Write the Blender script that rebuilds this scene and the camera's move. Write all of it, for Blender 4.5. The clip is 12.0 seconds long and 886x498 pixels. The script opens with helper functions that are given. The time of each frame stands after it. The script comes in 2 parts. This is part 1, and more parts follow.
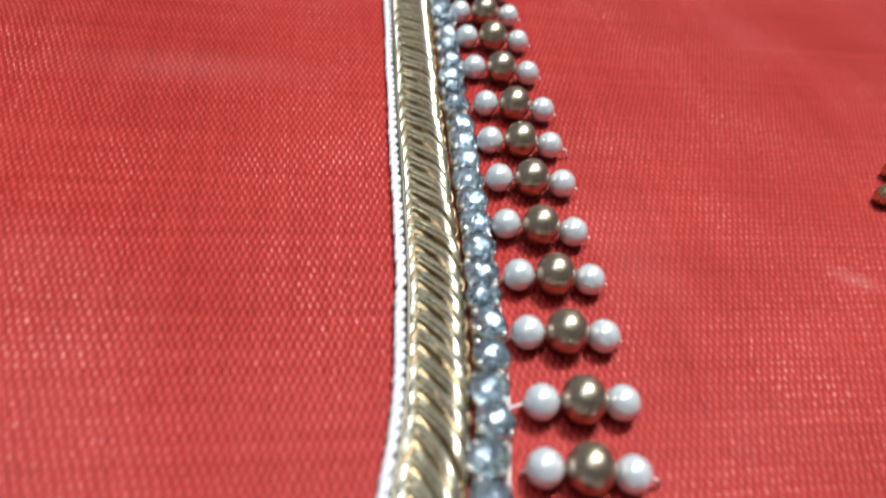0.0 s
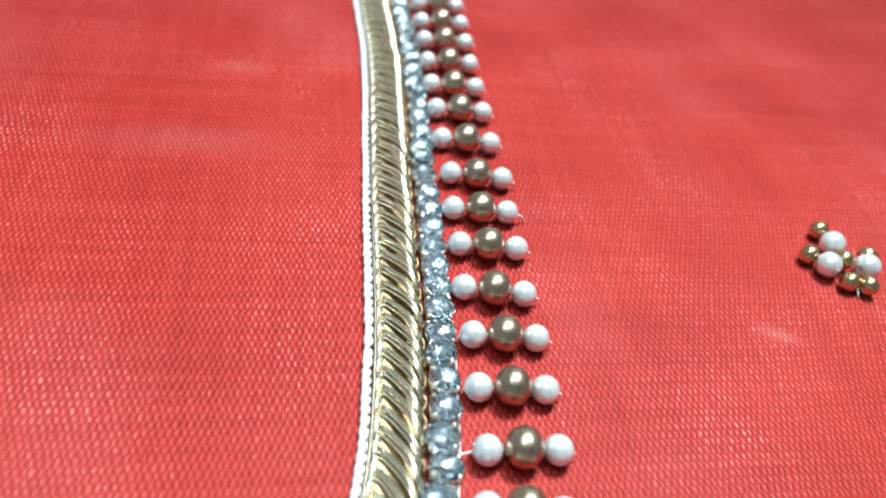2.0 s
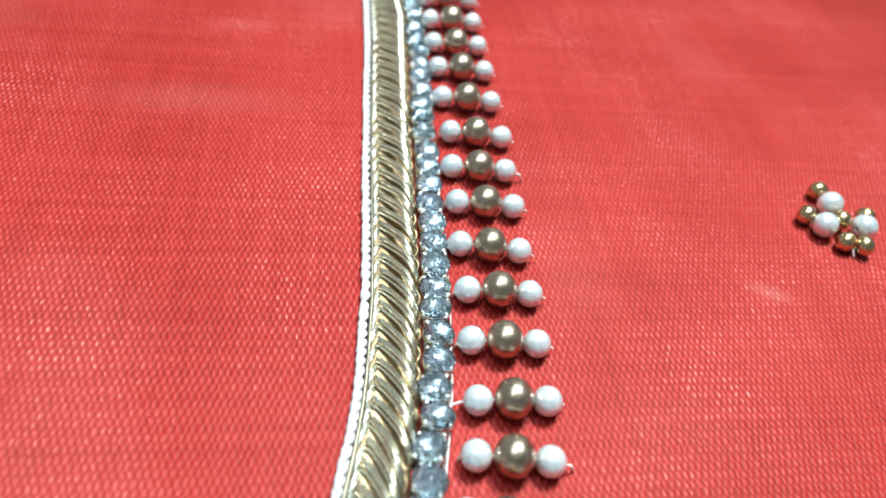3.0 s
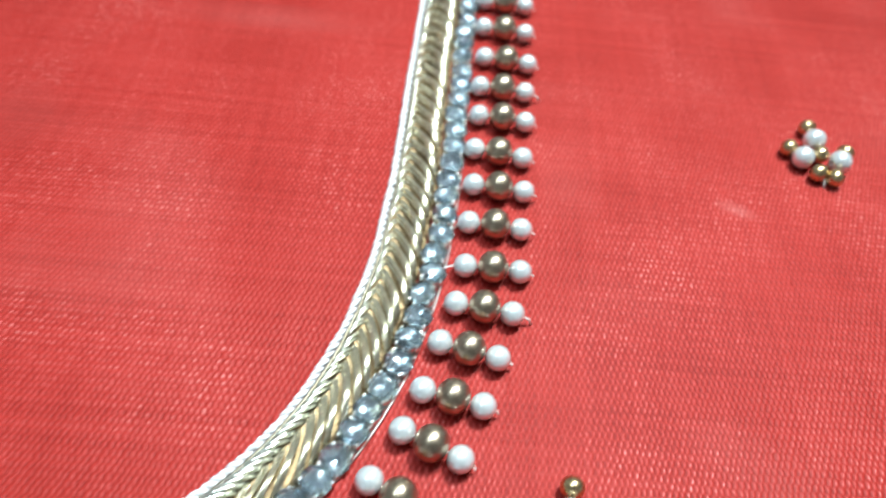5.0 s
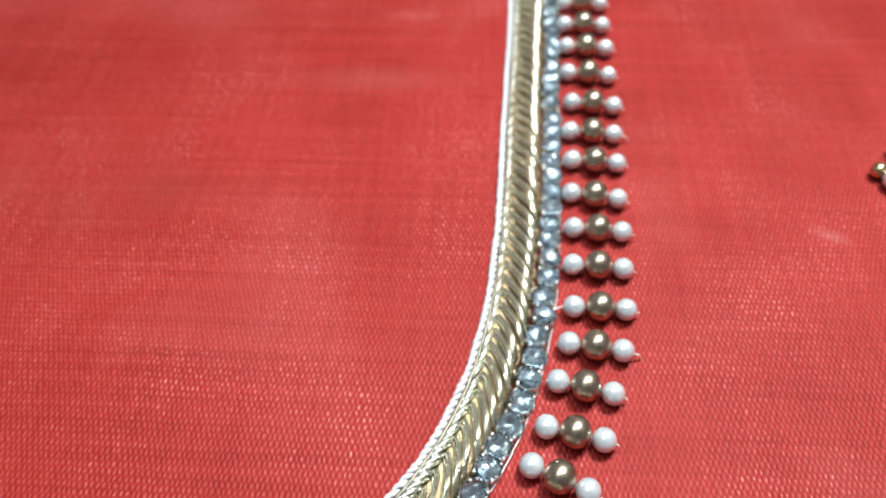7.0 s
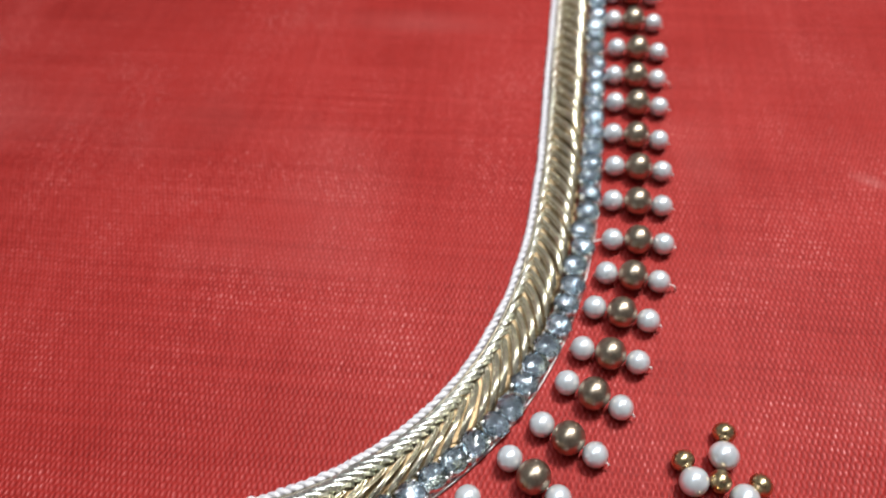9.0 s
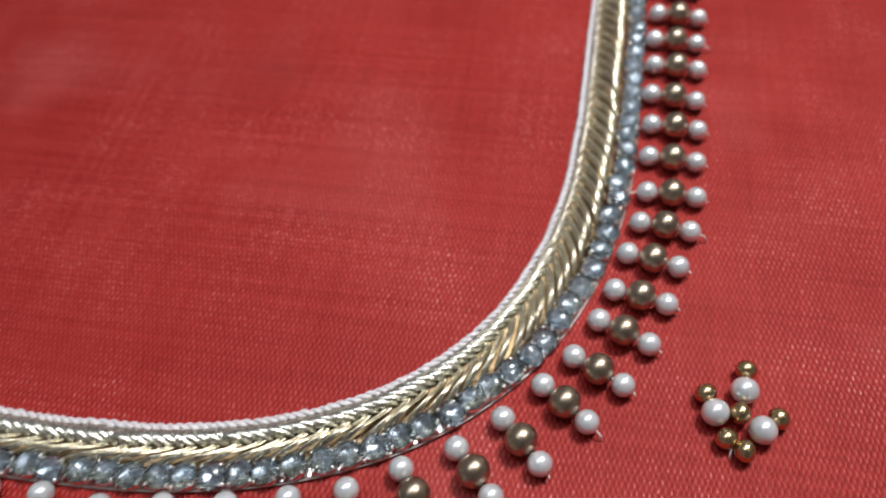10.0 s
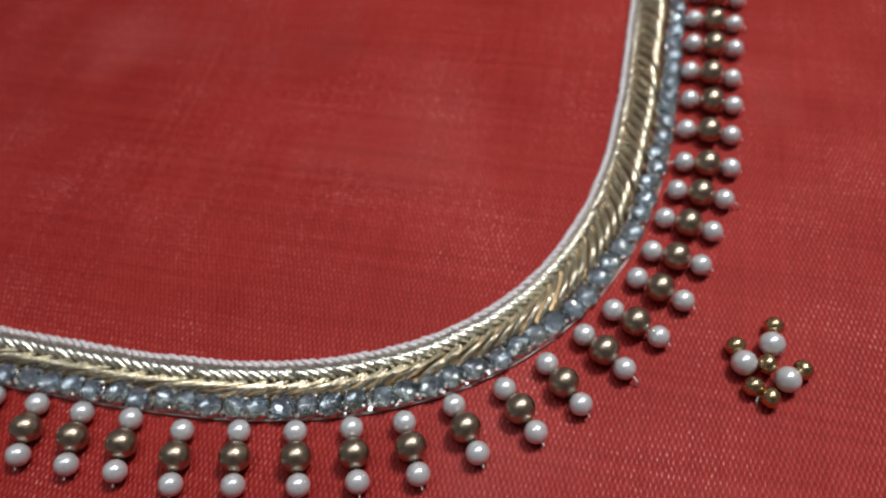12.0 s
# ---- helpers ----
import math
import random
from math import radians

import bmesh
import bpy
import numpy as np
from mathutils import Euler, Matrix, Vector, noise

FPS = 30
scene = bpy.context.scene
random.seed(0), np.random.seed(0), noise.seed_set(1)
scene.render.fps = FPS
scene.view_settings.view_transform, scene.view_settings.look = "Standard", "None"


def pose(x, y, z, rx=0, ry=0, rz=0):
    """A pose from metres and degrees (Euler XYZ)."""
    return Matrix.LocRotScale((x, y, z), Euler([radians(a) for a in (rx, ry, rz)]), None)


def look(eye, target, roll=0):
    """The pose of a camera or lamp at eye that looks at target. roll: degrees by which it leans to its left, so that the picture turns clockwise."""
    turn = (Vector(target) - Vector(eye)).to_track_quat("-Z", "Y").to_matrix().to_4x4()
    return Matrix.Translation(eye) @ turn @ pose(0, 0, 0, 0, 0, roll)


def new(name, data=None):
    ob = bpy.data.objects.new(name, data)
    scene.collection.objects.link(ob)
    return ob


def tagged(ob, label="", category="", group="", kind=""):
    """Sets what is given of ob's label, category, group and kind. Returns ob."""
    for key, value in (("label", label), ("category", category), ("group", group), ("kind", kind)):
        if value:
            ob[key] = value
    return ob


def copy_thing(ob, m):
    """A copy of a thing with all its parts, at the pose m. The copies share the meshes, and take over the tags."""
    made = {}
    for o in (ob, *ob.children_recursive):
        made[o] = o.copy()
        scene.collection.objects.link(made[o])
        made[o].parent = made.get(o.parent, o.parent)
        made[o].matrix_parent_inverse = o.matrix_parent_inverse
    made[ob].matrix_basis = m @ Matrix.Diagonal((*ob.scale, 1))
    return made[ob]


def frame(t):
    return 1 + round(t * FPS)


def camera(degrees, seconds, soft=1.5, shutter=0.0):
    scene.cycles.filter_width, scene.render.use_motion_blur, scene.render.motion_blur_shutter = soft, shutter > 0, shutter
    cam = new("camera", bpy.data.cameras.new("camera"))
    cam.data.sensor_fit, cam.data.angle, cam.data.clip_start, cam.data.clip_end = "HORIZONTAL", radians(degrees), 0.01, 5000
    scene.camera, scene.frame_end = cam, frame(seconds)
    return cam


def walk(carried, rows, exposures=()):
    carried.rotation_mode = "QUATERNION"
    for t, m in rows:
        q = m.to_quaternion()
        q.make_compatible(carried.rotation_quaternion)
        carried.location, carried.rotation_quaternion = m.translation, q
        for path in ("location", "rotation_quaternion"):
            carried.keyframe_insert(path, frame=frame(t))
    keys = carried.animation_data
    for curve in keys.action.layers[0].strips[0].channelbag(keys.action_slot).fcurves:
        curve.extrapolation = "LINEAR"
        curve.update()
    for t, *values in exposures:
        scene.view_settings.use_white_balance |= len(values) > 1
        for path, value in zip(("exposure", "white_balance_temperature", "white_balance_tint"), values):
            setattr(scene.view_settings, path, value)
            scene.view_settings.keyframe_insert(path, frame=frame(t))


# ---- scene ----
CM = 0.01  # the plan below is written in centimetres

# camera and its walk
cam = camera(62.0, 12.0, soft=1.55, shutter=0.9)
PATH = [
    (0, (-0.057, 0.163, 5.207), (-1.297, 5.676, -0.455), 11.02),
    (0.5, (-0.092, 0.075, 5.601), (-1.288, 5.710, 0.050), 11.25),
    (1, (-0.057, 0.025, 5.742), (-1.301, 5.700, 0.243), 10.81),
    (1.5, (0.071, -0.035, 6.083), (-1.247, 5.691, 0.654), 10.16),
    (2, (0.284, -0.120, 6.242), (-1.004, 5.569, 0.766), 10.78),
    (2.5, (0.433, -0.200, 6.257), (-0.877, 5.390, 0.686), 10.59),
    (2.7, (0.436, -0.194, 6.216), (-0.836, 5.321, 0.562), 10.86),
    (4.3, (1.639, -0.743, 7.297), (-0.107, 4.117, 1.186), 8.29),
    (4.5, (1.826, -0.958, 7.294), (0.010, 3.825, 1.144), 8.24),
    (5, (2.180, -1.389, 7.700), (0.188, 3.055, 1.353), 7.21),
    (5.5, (2.083, -1.620, 8.258), (-0.060, 2.536, 1.767), 4.67),
    (6, (1.616, -1.665, 8.602), (-0.678, 2.489, 2.161), 1.34),
    (6.5, (1.389, -1.684, 8.602), (-0.985, 2.536, 2.234), 0.14),
    (7, (1.652, -1.804, 8.603), (-0.982, 2.377, 2.312), -2.44),
    (7.2, (1.668, -1.776, 8.911), (-0.971, 2.223, 2.503), -3.77),
    (8.8, (1.953, -2.379, 8.600), (-0.907, 1.379, 2.143), -5.34),
    (9, (1.893, -2.552, 8.529), (-0.917, 1.277, 2.092), -3.85),
    (9.5, (2.100, -2.921, 8.535), (-0.794, 0.792, 2.066), -4.41),
    (10, (2.237, -3.348, 8.732), (-0.769, 0.178, 2.210), -5.27),
    (10.5, (2.342, -3.674, 8.869), (-0.787, -0.213, 2.370), -5.85),
    (11, (2.467, -3.893, 8.948), (-0.770, -0.507, 2.462), -6.88),
    (11.5, (2.474, -4.087, 9.084), (-0.690, -0.794, 2.515), -6.75),
    (12, (2.403, -4.202, 9.224), (-0.720, -0.932, 2.625), -6.65),
]
EXPOSURES = [(0.0, 0.46, 6150, 4), (1.0, 0.67, 6050, 1), (2.5, 0.92, 5820, -6), (5.5, 0.77, 5820, -6), (7.0, 0.60, 6100, 1), (9.5, 0.07, 6450, 10), (10.5, -0.25, 6600, 12), (12.0, -0.45, 6650, 12)]
walk(cam, [(t, look(Vector(eye) * CM, Vector(target) * CM, roll)) for t, eye, target, roll in PATH], EXPOSURES)
cam.data.dof.use_dof = True
cam.data.dof.focus_distance = 8.2 * CM
cam.data.dof.aperture_fstop = 21.0

# world and light: a dim room with one white lamp overhead, plus an added fill
world = bpy.data.worlds.new("room_air")
scene.world = world
world.use_nodes = True
world.node_tree.nodes["Background"].inputs["Color"].default_value = (0.75, 0.85, 1.0, 1)
world.node_tree.nodes["Background"].inputs["Strength"].default_value = 0.05
desk_light = bpy.data.lights.new("desk_lamp", "AREA")
desk_light.shape, desk_light.size, desk_light.energy, desk_light.color = "DISK", 0.13, 0.44, (1.0, 0.98, 0.96)
desk_light.spread = radians(70)
new("desk_lamp", desk_light).matrix_world = look((0.035, 0.235, 0.48), (0.005, 0.02, 0.0))
# unseen cool fill, added to brighten the walls, the stones' reflections and the shadows
fill_light = bpy.data.lights.new("ceiling_fill", "AREA")
fill_light.shape, fill_light.size, fill_light.size_y, fill_light.energy, fill_light.color = "RECTANGLE", 1.2, 0.08, 11.0, (0.84, 0.93, 1.0)
new("ceiling_fill", fill_light).matrix_world = pose(-0.3, 0.15, 1.55, 0, 0, 70)


# ---- materials ----
def material(name):
    m = bpy.data.materials.new(name)
    m.use_nodes = True
    return m, m.node_tree, m.node_tree.nodes["Principled BSDF"]


def node(tree, kind, **values):
    n = tree.nodes.new(kind)
    for key, value in values.items():
        n.inputs[key.replace("_", " ")].default_value = value
    return n


def sums(tree, operation, a, b=None):
    n = tree.nodes.new("ShaderNodeMath")
    n.operation = operation
    for slot, v in enumerate((a, b)):
        if v is None:
            continue
        if isinstance(v, (int, float)):
            n.inputs[slot].default_value = v
        else:
            tree.links.new(v, n.inputs[slot])
    return n.outputs[0]


def ramp(tree, source, stops):
    n = tree.nodes.new("ShaderNodeValToRGB")
    while len(n.color_ramp.elements) < len(stops):
        n.color_ramp.elements.new(0.5)
    for e, (at, c) in zip(n.color_ramp.elements, stops):
        e.position, e.color = at, (*c, 1)
    tree.links.new(source, n.inputs[0])
    return n.outputs[0]


def bump(tree, shader, height, strength, distance, below=None):
    n = node(tree, "ShaderNodeBump", Strength=strength, Distance=distance)
    tree.links.new(height, n.inputs["Height"])
    if below is not None:
        tree.links.new(below, n.inputs["Normal"])
    tree.links.new(n.outputs[0], shader.inputs["Normal"])
    return n.outputs[0]


def grain(tree, scale, detail=3.0, coords="Object"):
    c = tree.nodes.new("ShaderNodeTexCoord")
    n = node(tree, "ShaderNodeTexNoise", Scale=scale, Detail=detail)
    tree.links.new(c.outputs[coords], n.inputs["Vector"])
    return n.outputs["Fac"]


def fabric_material():
    m, tree, sh = material("red_silk_weave")
    c = tree.nodes.new("ShaderNodeTexCoord")
    # slow waviness of the threads
    wob = node(tree, "ShaderNodeTexNoise", Scale=45.0, Detail=2.0)
    tree.links.new(c.outputs["Object"], wob.inputs["Vector"])
    shift = tree.nodes.new("ShaderNodeVectorMath")
    shift.operation = "MULTIPLY_ADD"
    shift.inputs[1].default_value = (0.0012, 0.0012, 0)
    tree.links.new(wob.outputs["Color"], shift.inputs[0])
    tree.links.new(c.outputs["Object"], shift.inputs[2])
    jit = node(tree, "ShaderNodeTexNoise", Scale=900.0, Detail=1.0)
    tree.links.new(c.outputs["Object"], jit.inputs["Vector"])
    shake = tree.nodes.new("ShaderNodeVectorMath")
    shake.operation = "MULTIPLY_ADD"
    shake.inputs[1].default_value = (0.00045, 0.0006, 0)
    tree.links.new(jit.outputs["Color"], shake.inputs[0])
    tree.links.new(shift.outputs[0], shake.inputs[2])
    turn = node(tree, "ShaderNodeMapping", Rotation=(0, 0, radians(-27)))
    tree.links.new(shake.outputs[0], turn.inputs["Vector"])
    xyz = tree.nodes.new("ShaderNodeSeparateXYZ")
    tree.links.new(turn.outputs[0], xyz.inputs[0])
    # floats of the weave in staggered rows
    warp = sums(tree, "SINE", sums(tree, "MULTIPLY", xyz.outputs[0], math.pi / 0.00035))
    weft = sums(tree, "SINE", sums(tree, "MULTIPLY", xyz.outputs[1], math.pi / 0.00088))
    weave = sums(tree, "MULTIPLY", warp, weft)
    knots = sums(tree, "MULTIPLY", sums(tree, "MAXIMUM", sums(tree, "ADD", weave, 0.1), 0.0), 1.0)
    # glints of light on the floats, painted as paler colour that varies at random
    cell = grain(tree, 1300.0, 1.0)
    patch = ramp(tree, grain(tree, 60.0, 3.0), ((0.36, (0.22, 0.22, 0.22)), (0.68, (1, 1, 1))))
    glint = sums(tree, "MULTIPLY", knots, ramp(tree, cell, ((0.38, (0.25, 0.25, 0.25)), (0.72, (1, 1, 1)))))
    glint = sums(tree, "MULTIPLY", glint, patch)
    # single threads that run lighter or darker both ways
    runs = []
    for scale in ((18, 800, 1), (800, 30, 1)):
        streak = node(tree, "ShaderNodeTexNoise", Scale=1.0, Detail=3.0)
        stretch = node(tree, "ShaderNodeMapping", Rotation=(0, 0, radians(-27)))
        longer = node(tree, "ShaderNodeMapping", Scale=scale)
        tree.links.new(c.outputs["Object"], stretch.inputs["Vector"])
        tree.links.new(stretch.outputs[0], longer.inputs["Vector"])
        tree.links.new(longer.outputs[0], streak.inputs["Vector"])
        runs.append(streak.outputs["Fac"])
    blotch = grain(tree, 38.0, 4.0)
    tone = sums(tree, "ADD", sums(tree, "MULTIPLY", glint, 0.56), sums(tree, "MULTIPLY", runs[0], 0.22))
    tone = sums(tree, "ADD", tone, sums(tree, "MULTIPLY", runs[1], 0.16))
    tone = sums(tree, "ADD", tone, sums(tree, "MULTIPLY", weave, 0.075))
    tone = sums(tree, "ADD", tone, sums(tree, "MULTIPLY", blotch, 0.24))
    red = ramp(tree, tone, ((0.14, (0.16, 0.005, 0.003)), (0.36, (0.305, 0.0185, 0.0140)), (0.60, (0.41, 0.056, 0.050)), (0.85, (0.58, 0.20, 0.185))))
    # rubbed, dusty places
    dust = ramp(tree, grain(tree, 24.0, 6.0), ((0.54, (0, 0, 0)), (0.78, (1, 1, 1))))
    mix = tree.nodes.new("ShaderNodeMix")
    mix.data_type = "RGBA"
    mix.inputs["B"].default_value = (0.44, 0.13, 0.12, 1)
    tree.links.new(sums(tree, "MULTIPLY", dust, 0.24), mix.inputs["Factor"])
    tree.links.new(red, mix.inputs["A"])
    # pale rub marks
    last = mix.outputs["Result"]
    for x, y, turn, size, most in ((0.0296, 0.0692, 4, (170, 400, 0), 0.22), (-0.050, 0.067, 28, (32, 130, 0), 0.08), (-0.054, 0.087, 28, (90, 240, 0), 0.11)):
        spot = node(tree, "ShaderNodeMapping", Location=(-x, -y, 0))
        tree.links.new(c.outputs["Object"], spot.inputs["Vector"])
        turned = node(tree, "ShaderNodeMapping", Rotation=(0, 0, radians(-turn)))
        tree.links.new(spot.outputs[0], turned.inputs["Vector"])
        flat = node(tree, "ShaderNodeMapping", Scale=size)
        tree.links.new(turned.outputs[0], flat.inputs["Vector"])
        far = tree.nodes.new("ShaderNodeVectorMath")
        far.operation = "LENGTH"
        tree.links.new(flat.outputs[0], far.inputs[0])
        rub = ramp(tree, sums(tree, "ADD", far.outputs["Value"], sums(tree, "MULTIPLY", runs[0], 0.8)), ((0.3, (most, most, most)), (1.2, (0, 0, 0))))
        pale = tree.nodes.new("ShaderNodeMix")
        pale.data_type = "RGBA"
        pale.inputs["B"].default_value = (0.62, 0.28, 0.26, 1)
        tree.links.new(rub, pale.inputs["Factor"])
        tree.links.new(last, pale.inputs["A"])
        last = pale.outputs["Result"]
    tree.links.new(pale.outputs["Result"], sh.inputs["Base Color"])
    sh.inputs["Roughness"].default_value = 0.5
    sh.inputs["Specular IOR Level"].default_value = 0.14
    sh.inputs["Sheen Weight"].default_value = 0.02
    sh.inputs["Sheen Roughness"].default_value = 0.45
    sh.inputs["Sheen Tint"].default_value = (1.0, 0.9, 0.9, 1)
    low = bump(tree, sh, weave, 0.42, 0.00011)
    bump(tree, sh, runs[0], 0.4, 0.0001, low)
    return m


def metal(name, colour, rough, scale=2500.0, depth=0.00002, spread=0.12):
    m, tree, sh = material(name)
    g = grain(tree, scale)
    dark = tuple(v * (1 - spread) for v in colour)
    lite = tuple(min(1, v * (1 + spread)) for v in colour)
    tree.links.new(ramp(tree, g, ((0.3, dark), (0.7, lite))), sh.inputs["Base Color"])
    sh.inputs["Metallic"].default_value = 1.0
    tree.links.new(sums(tree, "MULTIPLY_ADD", g, 0.16), sh.inputs["Roughness"])
    tree.nodes[-1].inputs[2].default_value = rough - 0.08
    bump(tree, sh, g, 0.3, depth)
    return m


def pearl_material():
    m, tree, sh = material("pearl_lacquer")
    g = grain(tree, 700.0)
    tree.links.new(ramp(tree, g, ((0.3, (0.65, 0.67, 0.685)), (0.7, (0.76, 0.775, 0.785)))), sh.inputs["Base Color"])
    sh.inputs["Roughness"].default_value = 0.3
    sh.inputs["Metallic"].default_value = 0.45
    sh.inputs["Subsurface Weight"].default_value = 0.35
    sh.inputs["Subsurface Radius"].default_value = (1.0, 0.9, 0.9)
    sh.inputs["Subsurface Scale"].default_value = 0.0012
    sh.inputs["IOR"].default_value = 1.6
    sh.inputs["Coat Weight"].default_value = 1.0
    sh.inputs["Thin Film Thickness"].default_value = 330.0
    sh.inputs["Thin Film IOR"].default_value = 1.4
    sh.inputs["Coat Roughness"].default_value = 0.07
    sh.inputs["Coat IOR"].default_value = 1.65
    bump(tree, sh, g, 0.25, 0.00003)
    return m


def cord_material():
    m, tree, sh = material("white_silver_thread")
    g = grain(tree, 4000.0)
    tree.links.new(ramp(tree, g, ((0.3, (0.48, 0.46, 0.475)), (0.7, (0.76, 0.73, 0.75)))), sh.inputs["Base Color"])
    sh.inputs["Roughness"].default_value = 0.42
    sh.inputs["Specular IOR Level"].default_value = 0.7
    bump(tree, sh, g, 0.6, 0.00006)
    return m


def glass_material():
    m, tree, sh = material("cut_glass")
    sh.inputs["Base Color"].default_value = (0.80, 0.905, 1.0, 1)
    sh.inputs["Transmission Weight"].default_value = 1.0
    sh.inputs["Roughness"].default_value = 0.03
    sh.inputs["IOR"].default_value = 1.58
    return m


def plain_material(name, colour, rough):
    m, tree, sh = material(name)
    g = grain(tree, 9.0, 5.0)
    tree.links.new(ramp(tree, g, ((0.3, tuple(v * 0.9 for v in colour)), (0.7, colour))), sh.inputs["Base Color"])
    sh.inputs["Roughness"].default_value = rough
    return m


FABRIC = fabric_material()
PEARL = pearl_material()
BRONZE = metal("bronze_lacquer", (0.43, 0.345, 0.255), 0.34)
GILT = metal("gilt_lacquer", (0.56, 0.42, 0.23), 0.28)
ZARI = metal("gold_thread", (0.84, 0.775, 0.60), 0.26, 6000.0, 0.00004, 0.2)
PALE_ZARI = metal("pale_silver_gold_thread", (0.88, 0.84, 0.74), 0.28, 6000.0, 0.00004, 0.2)
WIRE = metal("tarnished_wire", (0.27, 0.235, 0.18), 0.48)
ZARI_DARK = metal("dull_gold_tape", (0.34, 0.245, 0.14), 0.5, 3000.0, 0.00005, 0.3)
DULL_SILVER = metal("dull_silver", (0.40, 0.38, 0.36), 0.42)
SILVER = metal("silver_plate", (0.86, 0.85, 0.82), 0.2)
FOIL = metal("mirror_foil", (0.86, 0.94, 1.0), 0.18)
GLASS = glass_material()
CORD = cord_material()
NYLON = plain_material("nylon_thread", (0.82, 0.78, 0.74), 0.3)
PAINT = plain_material("wall_paint", (0.86, 0.87, 0.88), 0.7)
BOARD = plain_material("table_board", (0.22, 0.14, 0.09), 0.5)


# ---- building helpers ----
def shape(name, verts, faces, mats, smooth=True, slots=None):
    """A mesh from centimetres."""
    me = bpy.data.meshes.new(name)
    me.from_pydata([tuple(c * CM for c in v) for v in verts], [], faces)
    for mt in mats:
        me.materials.append(mt)
    if slots:
        me.polygons.foreach_set("material_index", slots)
    me.polygons.foreach_set("use_smooth", [smooth] * len(me.polygons))
    me.update()
    return me


def part(name, me, parent, label="", m=None):
    ob = new(name, me)
    ob.parent = parent
    if m is not None:
        ob.matrix_local = m
    return tagged(ob, label)


def tube(points, radii, sides=8, flat=1.0):
    """Verts and faces of a round rod along points; flat squeezes it upwards."""
    pts = [Vector(p) for p in points]
    verts, faces = [], []
    for i, p in enumerate(pts):
        d = (pts[min(i + 1, len(pts) - 1)] - pts[max(i - 1, 0)]).normalized()
        side = d.cross(Vector((0, 0, 1)))
        side = side.normalized() if side.length > 1e-4 else Vector((1, 0, 0))
        up = side.cross(d)
        r = radii[i] if isinstance(radii, (list, tuple)) else radii
        for k in range(sides):
            a = 2 * math.pi * k / sides
            verts.append(p + side * (r * math.cos(a)) + up * (r * flat * math.sin(a)))
    for i in range(len(pts) - 1):
        for k in range(sides):
            a, b = i * sides + k, i * sides + (k + 1) % sides
            faces.append((a, b, b + sides, a + sides))
    faces.append(tuple(range(sides))[::-1])
    faces.append(tuple(range(len(verts) - sides, len(verts))))
    return verts, faces


def joined(pieces):
    verts, faces = [], []
    for v, f in pieces:
        base = len(verts)
        verts += list(v)
        faces += [tuple(i + base for i in q) for q in f]
    return verts, faces


def lathe(profile, sides=28):
    """A body turned about the x axis from (x, radius) pairs."""
    verts, faces = [], []
    for x, r in profile:
        for k in range(sides):
            a = 2 * math.pi * k / sides
            verts.append((x, r * math.cos(a), r * math.sin(a)))
    n = len(profile)
    for i in range(n):
        j = (i + 1) % n
        for k in range(sides):
            l = (k + 1) % sides
            faces.append((i * sides + k, i * sides + l, j * sides + l, j * sides + k))
    return verts, faces


def bead_profile(radius, hole, stretch=1.0, steps=18):
    """A bead with a rounded hole through it."""
    first = math.asin(hole / radius)
    rim = [(-radius * stretch * math.cos(a), radius * math.sin(a))
           for a in (first + (math.pi - 2 * first) * i / steps for i in range(steps + 1))]
    return rim + [(radius * stretch * 0.7, hole * 0.8), (-radius * stretch * 0.7, hole * 0.8)]


# ---- the line of the trim: a smooth curve through a few places ----
LINE = [Vector((*p, 0)) for p in (
    (-6.2, 16.1), (-5.38, 14.62), (-4.6, 13.2), (-3.84, 11.84), (-3.09, 10.49), (-2.41, 9.07), (-1.76, 7.65), (-1.1, 6.25), (-0.45, 4.84),
    (0.1, 3.37), (0.4, 1.84), (0.31, 0.3), (-0.23, -1.14), (-1.18, -2.38), (-2.38, -3.38), (-3.71, -4.18),
    (-5.09, -4.88), (-6.5, -5.55), (-7.9, -6.25))]


def curve_points():
    out = []
    for i in range(1, len(LINE) - 2):
        a, b, c, d = LINE[i - 1:i + 3]
        for n in range(40):
            t = n / 40
            out.append(0.5 * ((2 * b) + (c - a) * t + (2 * a - 5 * b + 4 * c - d) * t * t + (3 * b - a - 3 * c + d) * t ** 3))
    return out


FINE = curve_points()
REACH = [0.0]
for p, q in zip(FINE, FINE[1:]):
    REACH.append(REACH[-1] + (q - p).length)
TOTAL = REACH[-1]


def along(s, out=0.0, z=0.0):
    """The place s along the line, out from it towards the beads, with the heading there."""
    s = min(max(s, 0.02), TOTAL - 0.02)
    i = int(np.searchsorted(REACH, s)) - 1
    i = min(max(i, 1), len(FINE) - 3)
    f = (s - REACH[i]) / (REACH[i + 1] - REACH[i])
    p = FINE[i].lerp(FINE[i + 1], f)
    d0, d1 = FINE[i + 1] - FINE[i - 1], FINE[i + 2] - FINE[i]
    d = d0.lerp(d1, f).normalized()
    n = Vector((-d.y, d.x, 0))
    return p + n * out + Vector((0, 0, z)), d


def placed(s, out, z, spin=0.0, tip=0.0, lean=0.0):
    p, d = along(s, out, z)
    return pose(p.x * CM, p.y * CM, p.z * CM, tip, lean, math.degrees(math.atan2(d.y, d.x)) + spin)


def slack(s):
    """The braid lies a little looser from the stones on the straight stretch."""
    u = min(max((s - 12.0) / 10.0, 0), 1)
    return -0.15 * (1 - u * u * (3 - 2 * u))


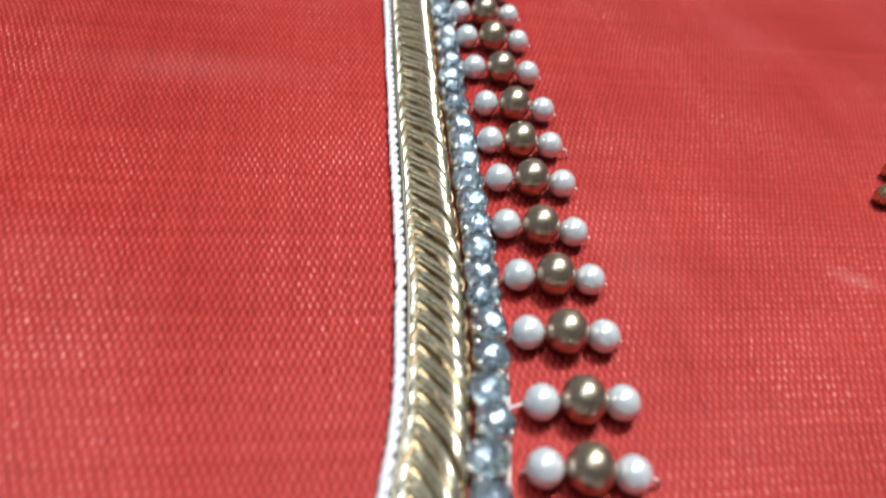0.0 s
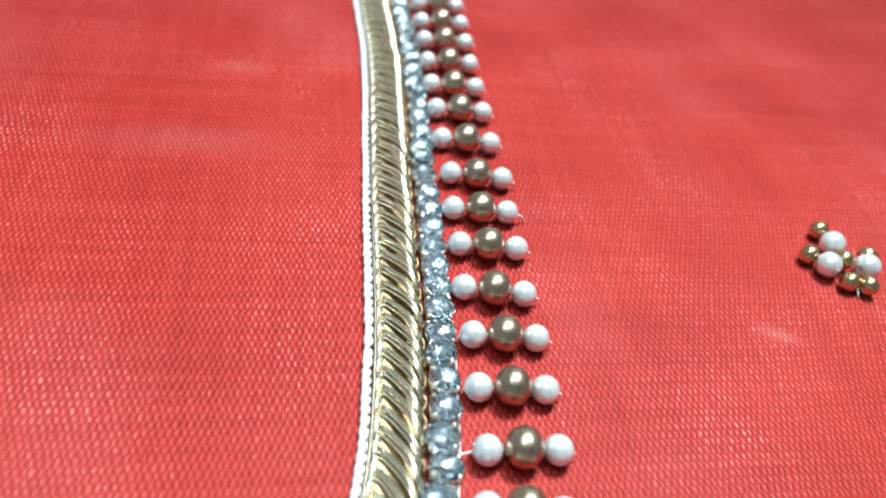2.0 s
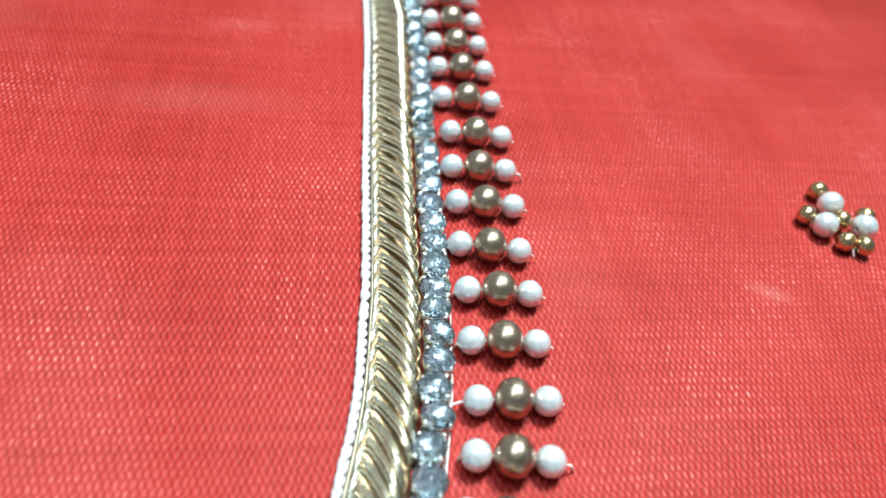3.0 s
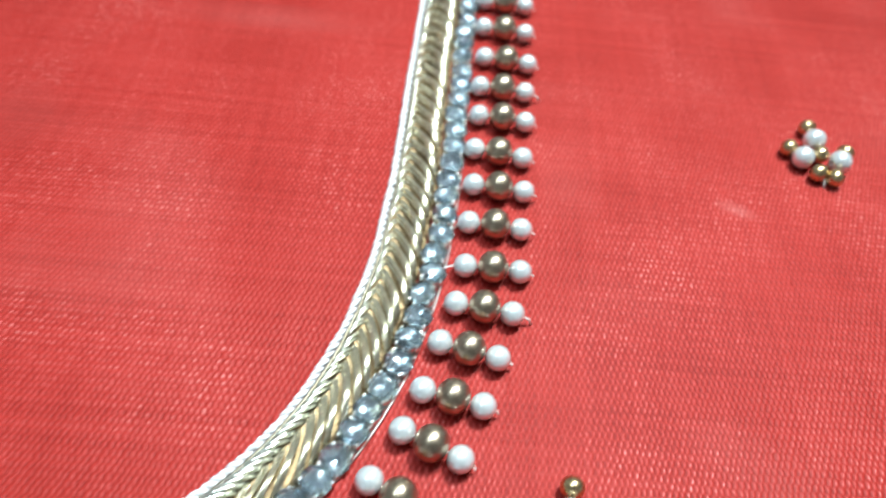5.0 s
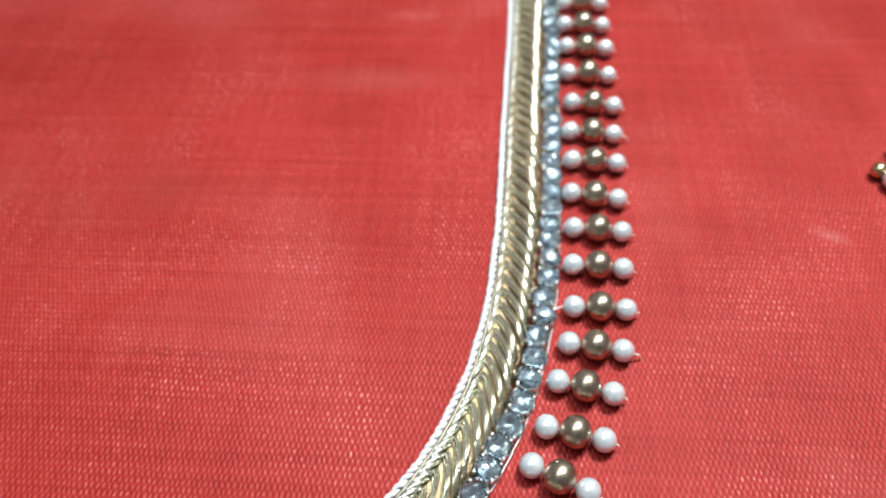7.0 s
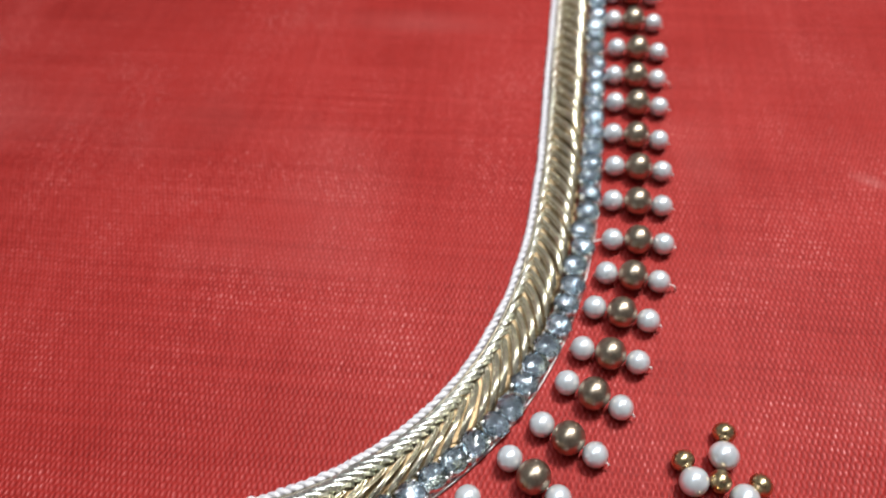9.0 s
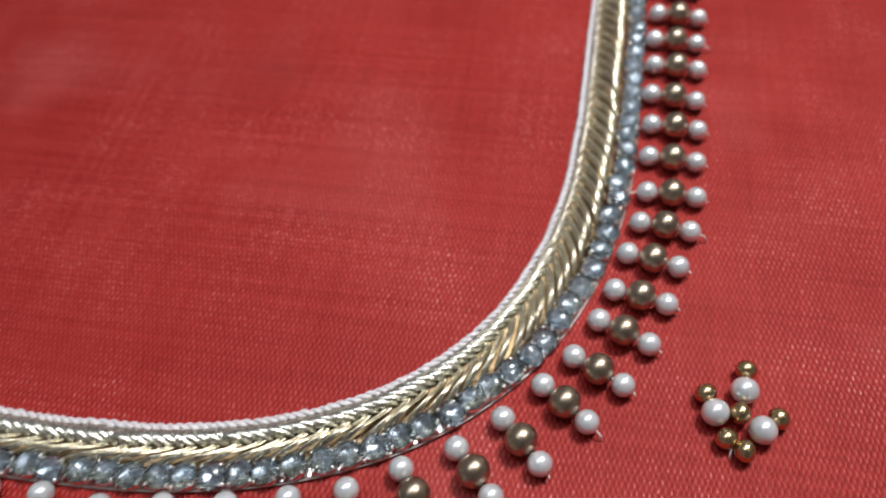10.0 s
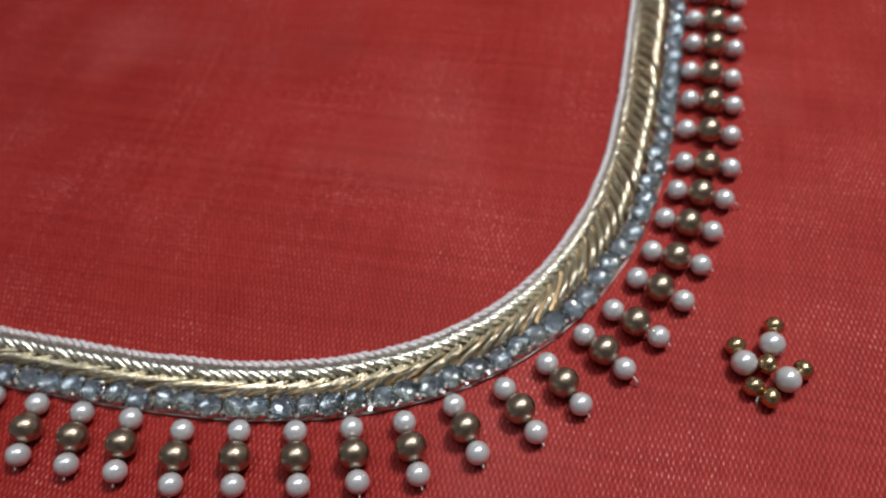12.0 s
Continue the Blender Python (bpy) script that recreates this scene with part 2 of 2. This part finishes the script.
def sweep(out, z, radius, step=0.05, sides=8, flat=1.0, loose=True, wave=None):
    n = int(TOTAL / step)
    pts = []
    for i in range(n + 1):
        s = TOTAL * i / n
        o, h = (wave(s) if wave else (0, 0))
        pts.append(along(s, out + o + (slack(s) if loose else 0), z + h)[0])
    radii = [radius(TOTAL * i / n) for i in range(n + 1)] if callable(radius) else radius
    return tube(pts, radii, sides, flat)


# ---- setting: the fabric, the table under it, plain walls round it ----
def build_fabric():
    n, half = 160, 45.0
    verts, faces = [], []
    for j in range(n + 1):
        for i in range(n + 1):
            x, y = -half + 2 * half * i / n, -half + 2 * half * j / n
            verts.append((x, y, 0.006 * noise.noise((x * 0.22, y * 0.16, 3.1)) - 0.006))
    for j in range(n):
        for i in range(n):
            a = j * (n + 1) + i
            faces.append((a, a + 1, a + n + 2, a + n + 1))
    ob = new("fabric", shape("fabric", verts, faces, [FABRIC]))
    tagged(ob, "red woven silk fabric with a dotted weave, spread flat", "fabric", kind="structure")


def slab(name, lo, hi, mat, label, category):
    bm = bmesh.new()
    bmesh.ops.create_cube(bm, size=1)
    for v in bm.verts:
        v.co = Vector([lo[i] + (v.co[i] + 0.5) * (hi[i] - lo[i]) for i in range(3)])
    me = bpy.data.meshes.new(name)
    bm.to_mesh(me)
    bm.free()
    me.materials.append(mat)
    tagged(new(name, me), label, category, kind="structure")


build_fabric()
slab("table_top", (-0.7, -0.6, -0.034), (0.7, 0.7, -0.0015), BOARD, "brown wooden board under the red fabric", "table")
slab("floor", (-1.6, -1.6, -0.08), (1.6, 1.6, -0.03), BOARD, "plain dark floor of the room", "floor")
slab("ceiling", (-1.6, -1.6, 1.6), (1.6, 1.6, 1.65), PAINT, "plain pale ceiling of the room", "ceiling")
slab("wall_north", (-1.6, 1.6, -0.08), (1.6, 1.65, 1.65), PAINT, "plain pale wall of the room", "wall")
slab("wall_south", (-1.6, -1.65, -0.08), (1.6, -1.6, 1.65), PAINT, "plain pale wall of the room", "wall")
slab("wall_east", (1.6, -1.65, -0.08), (1.65, 1.65, 1.65), PAINT, "plain pale wall of the room", "wall")
slab("wall_west", (-1.65, -1.65, -0.08), (-1.6, 1.65, 1.65), PAINT, "plain pale wall of the room", "wall")


# ---- trim: white cord, gold wire, gold braid, rhinestone chain ----
def build_cord():
    cord = new("white_cord")
    for turn in (0, math.pi):
        def wave(s, turn=turn):
            a = 2 * math.pi * s / 0.27 + turn + 2.6 * noise.noise((s * 1.4, 0, 0))
            r = 0.024 + 0.010 * noise.noise((s * 4.0, turn, 2))
            return r * math.cos(a) + 0.012 * noise.noise((s * 1.1, 7, 0)), r * math.sin(a)
        v, f = sweep(-0.815, 0.06, lambda s, turn=turn: 0.034 * (1 + 0.55 * noise.noise((s * 7.0, turn, 4.0))), 0.03, 8, wave=wave)
        part("ply", shape("ply", v, f, [CORD]), cord)
    tagged(cord, "twisted white and silver cord sewn along the gold braid", "cord")


def build_wire():
    v, f = sweep(-0.745, 0.09, 0.022, 0.04, 8, wave=lambda s: (0.006 * noise.noise((s * 2.3, 1, 0)), 0.008 * noise.noise((s * 3.1, 5, 0))))
    wire = new("gold_wire", shape("gold_wire", v, f, [WIRE]))
    tagged(wire, "thin dull grey gold wire between white cord and braid", "wire")


def strand_mesh(name, dx, dy, lift, low, radius, wires, bend, step, seed, mat=None, peak=1.0):
    """A flat bundle of fine wires that leaves the middle line, arches up and turns along the braid."""
    rng, pieces = random.Random(seed), []
    for w in range(wires):
        o = w - (wires - 1) / 2
        pts, rad = [], []
        for i in range(12):
            u = i / 11
            x, y = dx * u ** bend, dy * u ** 0.95
            crest = 0.055 * (1 - (o / 1.4) ** 2) if wires > 2 else 0.0
            pts.append((x + o * step, y, low + crest + lift * math.sin(math.pi * u ** peak) + rng.uniform(-0.002, 0.002)))
            rad.append(radius * (0.8 + 0.2 * math.sin(math.pi * u)) * (1.0 if wires > 2 else 0.85))
        pieces.append(tube(pts, rad, 6))
    v, f = joined(pieces)
    return shape(name, v, f, [mat or ZARI])


def build_braid():
    braid = new("gold_braid")
    v, f = sweep(-0.5, 0.012, 0.3, 0.1, 10, flat=0.05)
    part("backing", shape("backing", v, f, [ZARI_DARK]), braid, "flat dull gold tape")
    wide = [strand_mesh("strand", 0.62, 0.335, 0.12, 0.02, 0.0225, 3, 1.4, 0.05, n, peak=2.1) for n in (0, 1, 2)]
    thin = [strand_mesh("side_strand", 0.25, -0.075, 0.045, 0.03, 0.022, 2, 1.0, 0.07, n, PALE_ZARI) for n in (3, 4)]
    rng = random.Random(4)
    s, pitch = 0.2, 0.25
    while s < TOTAL - 0.6:
        k = min(1.0, max(0.0, (s - 12.5) / 4.0))  # the plait opens towards the inside of the bend
        o, widen = -0.66 + 0.095 * k + slack(s), Matrix.Diagonal((1 + 0.15 * k, 1 - slack(s) * 1.5 - 0.3 * k, 1 + 0.15 * k, 1))
        opened = Matrix.Diagonal((1 + 1.0 * k, 1 + 1.5 * k, 1 + 1.0 * k, 1))
        part("strand", rng.choice(wide), braid, m=placed(s, o, rng.uniform(-0.004, 0.006), rng.uniform(-2, 2), rng.uniform(-3, 3)) @ widen)
        part("side_strand", rng.choice(thin), braid, m=placed(s + 0.05, o, rng.uniform(-0.003, 0.003), rng.uniform(-4, 4)) @ opened)
        s += (pitch + 0.05 * k) * rng.uniform(0.96, 1.04)
    v, f = sweep(-0.385, 0.035, 0.017, 0.03, 6, loose=False, wave=lambda s: (0.022 * math.sin(2 * math.pi * s / 0.25), 0.016 * math.cos(2 * math.pi * s / 0.25)))
    part("edge_thread", shape("edge_thread", v, f, [ZARI_DARK]), braid, "looped gold edge thread")
    tagged(braid, "shiny gold metallic braid with slanting plaited strands", "braid")


def stone_mesh(seed):
    """A round brilliant cut, each a little uneven: table, crown facets, girdle and a foiled underside."""
    n, verts, faces, slots, rng = 10, [], [], [], random.Random(seed)
    for r, z, off, slip in ((0.07, 0.205, 0.5, 0.006), (0.126, 0.182, 0.0, 0.006), (0.179, 0.125, 0.5, 0.003), (0.179, 0.112, 0.5, 0.003), (0.098, 0.07, 0.0, 0.008)):
        for k in range(n):
            a, w = 2 * math.pi * (k + off) / n, r + rng.uniform(-slip, slip) * 0.6
            verts.append((w * math.cos(a), w * math.sin(a), z + rng.uniform(-slip, slip)))
    verts.append((0, 0, 0.05))
    table, crown, girdle, under, low = ([ring * n + k for k in range(n)] for ring in range(5))
    verts.append((0, 0, 0.207))
    for k in range(n):
        l, j = (k + 1) % n, (k - 1) % n
        faces += [(5 * n + 1, table[j], table[k]), (table[j], crown[k], table[k]), (table[k], crown[k], girdle[k], crown[l]), (crown[k], girdle[j], girdle[k]), (girdle[j], under[j], under[k], girdle[k])]
        slots += [0, 0, 0, 0, 0]
        faces += [(under[j], low[k], under[k]), (under[k], low[k], low[l]), (low[k], 5 * n, low[l])]
        slots += [1, 1, 1]
    me = shape("rhinestone", verts, faces, [GLASS, FOIL], False, slots)
    bm = bmesh.new()
    bm.from_mesh(me)
    bmesh.ops.recalc_face_normals(bm, faces=bm.faces)
    bm.to_mesh(me)
    bm.free()
    return me


def cup_mesh():
    pieces = []
    ring = [(0.158 * math.cos(2 * math.pi * k / 20), 0.158 * math.sin(2 * math.pi * k / 20), 0.0) for k in range(20)]
    verts = [(x * g, y * g, z) for g, z in ((1.0, 0.01), (1.10, 0.100), (1.03, 0.112), (0.55, 0.012)) for x, y, _ in ring]
    faces = [(r * 20 + k, r * 20 + (k + 1) % 20, (r + 1) * 20 + (k + 1) % 20, (r + 1) * 20 + k) for r in range(3) for k in range(20)]
    pieces.append((verts, faces))
    for a in (45, 135, 225, 315):
        c, s = math.cos(radians(a)), math.sin(radians(a))
        pieces.append(tube([(c * 0.178, s * 0.178, 0.0), (c * 0.183, s * 0.183, 0.07), (c * 0.176, s * 0.176, 0.118), (c * 0.152, s * 0.152, 0.14)], [0.026, 0.026, 0.024, 0.018], 6))
    v, f = joined(pieces)
    return shape("setting", v, f, [SILVER])


def build_chain():
    chain = new("rhinestone_chain")
    v, f = sweep(-0.19, 0.006, 0.14, 0.1, 10, flat=0.05, loose=False)
    part("backing", shape("backing", v, f, [SILVER]), chain, "flat silver strip")
    v, f = sweep(-0.03, 0.028, 0.014, 0.05, 7, loose=False)
    part("rim", shape("rim", v, f, [DULL_SILVER]), chain, "thin dull silver rim")
    stones, cup = [stone_mesh(n) for n in range(5)], cup_mesh()
    rng = random.Random(9)
    s = 0.2
    while s < TOTAL - 0.2:
        m = placed(s, -0.185 + rng.uniform(-0.008, 0.008), 0.012, rng.uniform(-8, 8), rng.uniform(-13, 13), rng.uniform(-13, 13))
        setting = part("setting", cup, chain, "silver claw setting", m)
        part("rhinestone", rng.choice(stones), setting, "clear icy blue cut glass", pose(0, 0, 0, 0, 0, rng.uniform(0, 45)))
        s += 0.338 * rng.uniform(0.985, 1.015)
    tagged(chain, "row of clear faceted rhinestones in silver claw settings", "rhinestone trim")


build_cord()
build_wire()
build_braid()
build_chain()

# ---- beads ----
PEARL_MESH = shape("pearl", *lathe(bead_profile(0.155, 0.022, 0.97)), [PEARL])
BIG_PEARL_MESH = shape("pearl", *lathe(bead_profile(0.172, 0.024, 0.95)), [PEARL])
BRONZE_MESH = shape("bronze_bead", *lathe(bead_profile(0.205, 0.026, 0.95), 32), [BRONZE])
GILT_MESH = shape("gilt_bead", *lathe(bead_profile(0.136, 0.024, 0.9), 24), [GILT])


def build_trio(tail_in=0.0, tail_out=0.0):
    """Pearl, bronze bead and pearl on one thread; x runs outwards, the middle bead at nought."""
    trio = new("bead_trio")
    part("pearl", PEARL_MESH, trio, "small white pearl bead", pose(-0.35 * CM, 0, 0.155 * CM, 20))
    part("bronze_bead", BRONZE_MESH, trio, "round satin bronze bead", pose(0, 0, 0.2 * CM))
    part("pearl", PEARL_MESH, trio, "small white pearl bead", pose(0.35 * CM, 0, 0.155 * CM, 70))
    way = [(-0.5 - tail_in, 0.02, -0.01), (-0.5 - tail_in * 0.6, 0.0, 0.07), (-0.49, 0, 0.13), (-0.35, 0, 0.155), (0, 0, 0.18), (0.35, 0, 0.155), (0.49, 0, 0.13), (0.5 + tail_out * 0.6, 0.0, 0.1), (0.5 + tail_out, -0.01, 0.09 if tail_out < 0.05 else 0.01)]
    part("thread", shape("thread", *tube(way, 0.013, 6), [NYLON]), trio, "fine white sewing thread")
    return tagged(trio, "bronze bead between two white pearls, sewn across", "bead group", "bead groups along the trim")


# middle of each group and the way it points, from the straight stretch round the bend
TRIOS = [(-4.36, 14.05, 27), (-4.08, 13.43, 27), (-3.78, 12.85, 27), (-3.49, 12.26, 27), (-3.19, 11.65, 26), (-2.9, 11.05, 25), (-2.6, 10.41, 25), (-2.29, 9.78, 25), (-1.97, 9.17, 23), (-1.63, 8.48, 21), (-1.24, 7.78, 20),
         (-0.97, 7.12, 23), (-0.67, 6.52, 22), (-0.38, 5.84, 19), (-0.07, 5.24, 22), (0.2, 4.61, 22), (0.5, 3.97, 24), (0.69, 3.38, 20),
         (0.81, 2.77, 15), (0.95, 2.14, 16), (1.02, 1.54, 5), (1.02, 0.87, 1)]
BEND = [(0.9, 0.25, -9), (0.72, -0.46, -18), (0.47, -1.1, -20), (0.06, -1.72, -28), (-0.34, -2.33, -36), (-0.86, -2.83, -42), (-1.42, -3.31, -42),
        (-2.05, -3.78, -48), (-2.68, -4.24, -52), (-3.38, -4.56, -54), (-3.98, -4.9, -53), (-4.6, -5.21, -56), (-5.22, -5.52, -57)]
plain = build_trio(0.0, 0.035)
threaded = build_trio(0.16, 0.03)
tailed = build_trio(0.0, 0.10)
first = {id(plain): True, id(threaded): True, id(tailed): True}
rng = random.Random(2)
for n, (x, y, a) in enumerate(TRIOS + BEND):
    kind = threaded if n == 16 else tailed if n in (17, 11, 22) else plain
    m = pose(x * CM, y * CM, 0, 0, 0, a + rng.uniform(-1, 1))
    if first[id(kind)]:
        kind.matrix_basis = m
        first[id(kind)] = False
    else:
        copy_thing(kind, m)


def build_motif():
    """A little sprig: three big pearls round a gilt bead, tipped with gilt beads."""
    motif = new("bead_motif")
    for x, y, turn in ((-0.07, 0.27, 110), (-0.242, -0.195, 160), (0.307, -0.085, 35)):
        part("pearl", BIG_PEARL_MESH, motif, "large white pearl bead", pose(x * CM, y * CM, 0.17 * CM, 0, 0, turn))
    for x, y, z, turn in ((-0.165, 0.555, 0.13, 110), (-0.44, -0.015, 0.13, 150), (0.005, -0.035, 0.17, 20), (0.405, 0.18, 0.13, 60), (0.0, -0.41, 0.13, 140), (0.237, -0.425, 0.13, 30)):
        part("gilt_bead", GILT_MESH, motif, "small shiny gilt bead", pose(x * CM, y * CM, z * CM, 0, 0, turn))
    way = [(0.0, -0.41, 0.12), (0.1, -0.47, 0.1), (0.12, -0.52, 0.04), (0.14, -0.55, 0.0)]
    part("thread", shape("thread", *tube(way, 0.013, 6), [NYLON]), motif, "fine sewing thread")
    return tagged(motif, "sprig of three white pearls and small gilt beads", "bead motif", "bead motifs on the fabric")


motif = build_motif()
motif.matrix_basis = pose(2.687 * CM, 1.37 * CM, 0)
copy_thing(motif, pose(3.69 * CM, 8.60 * CM, 0, 0, 0, 13))
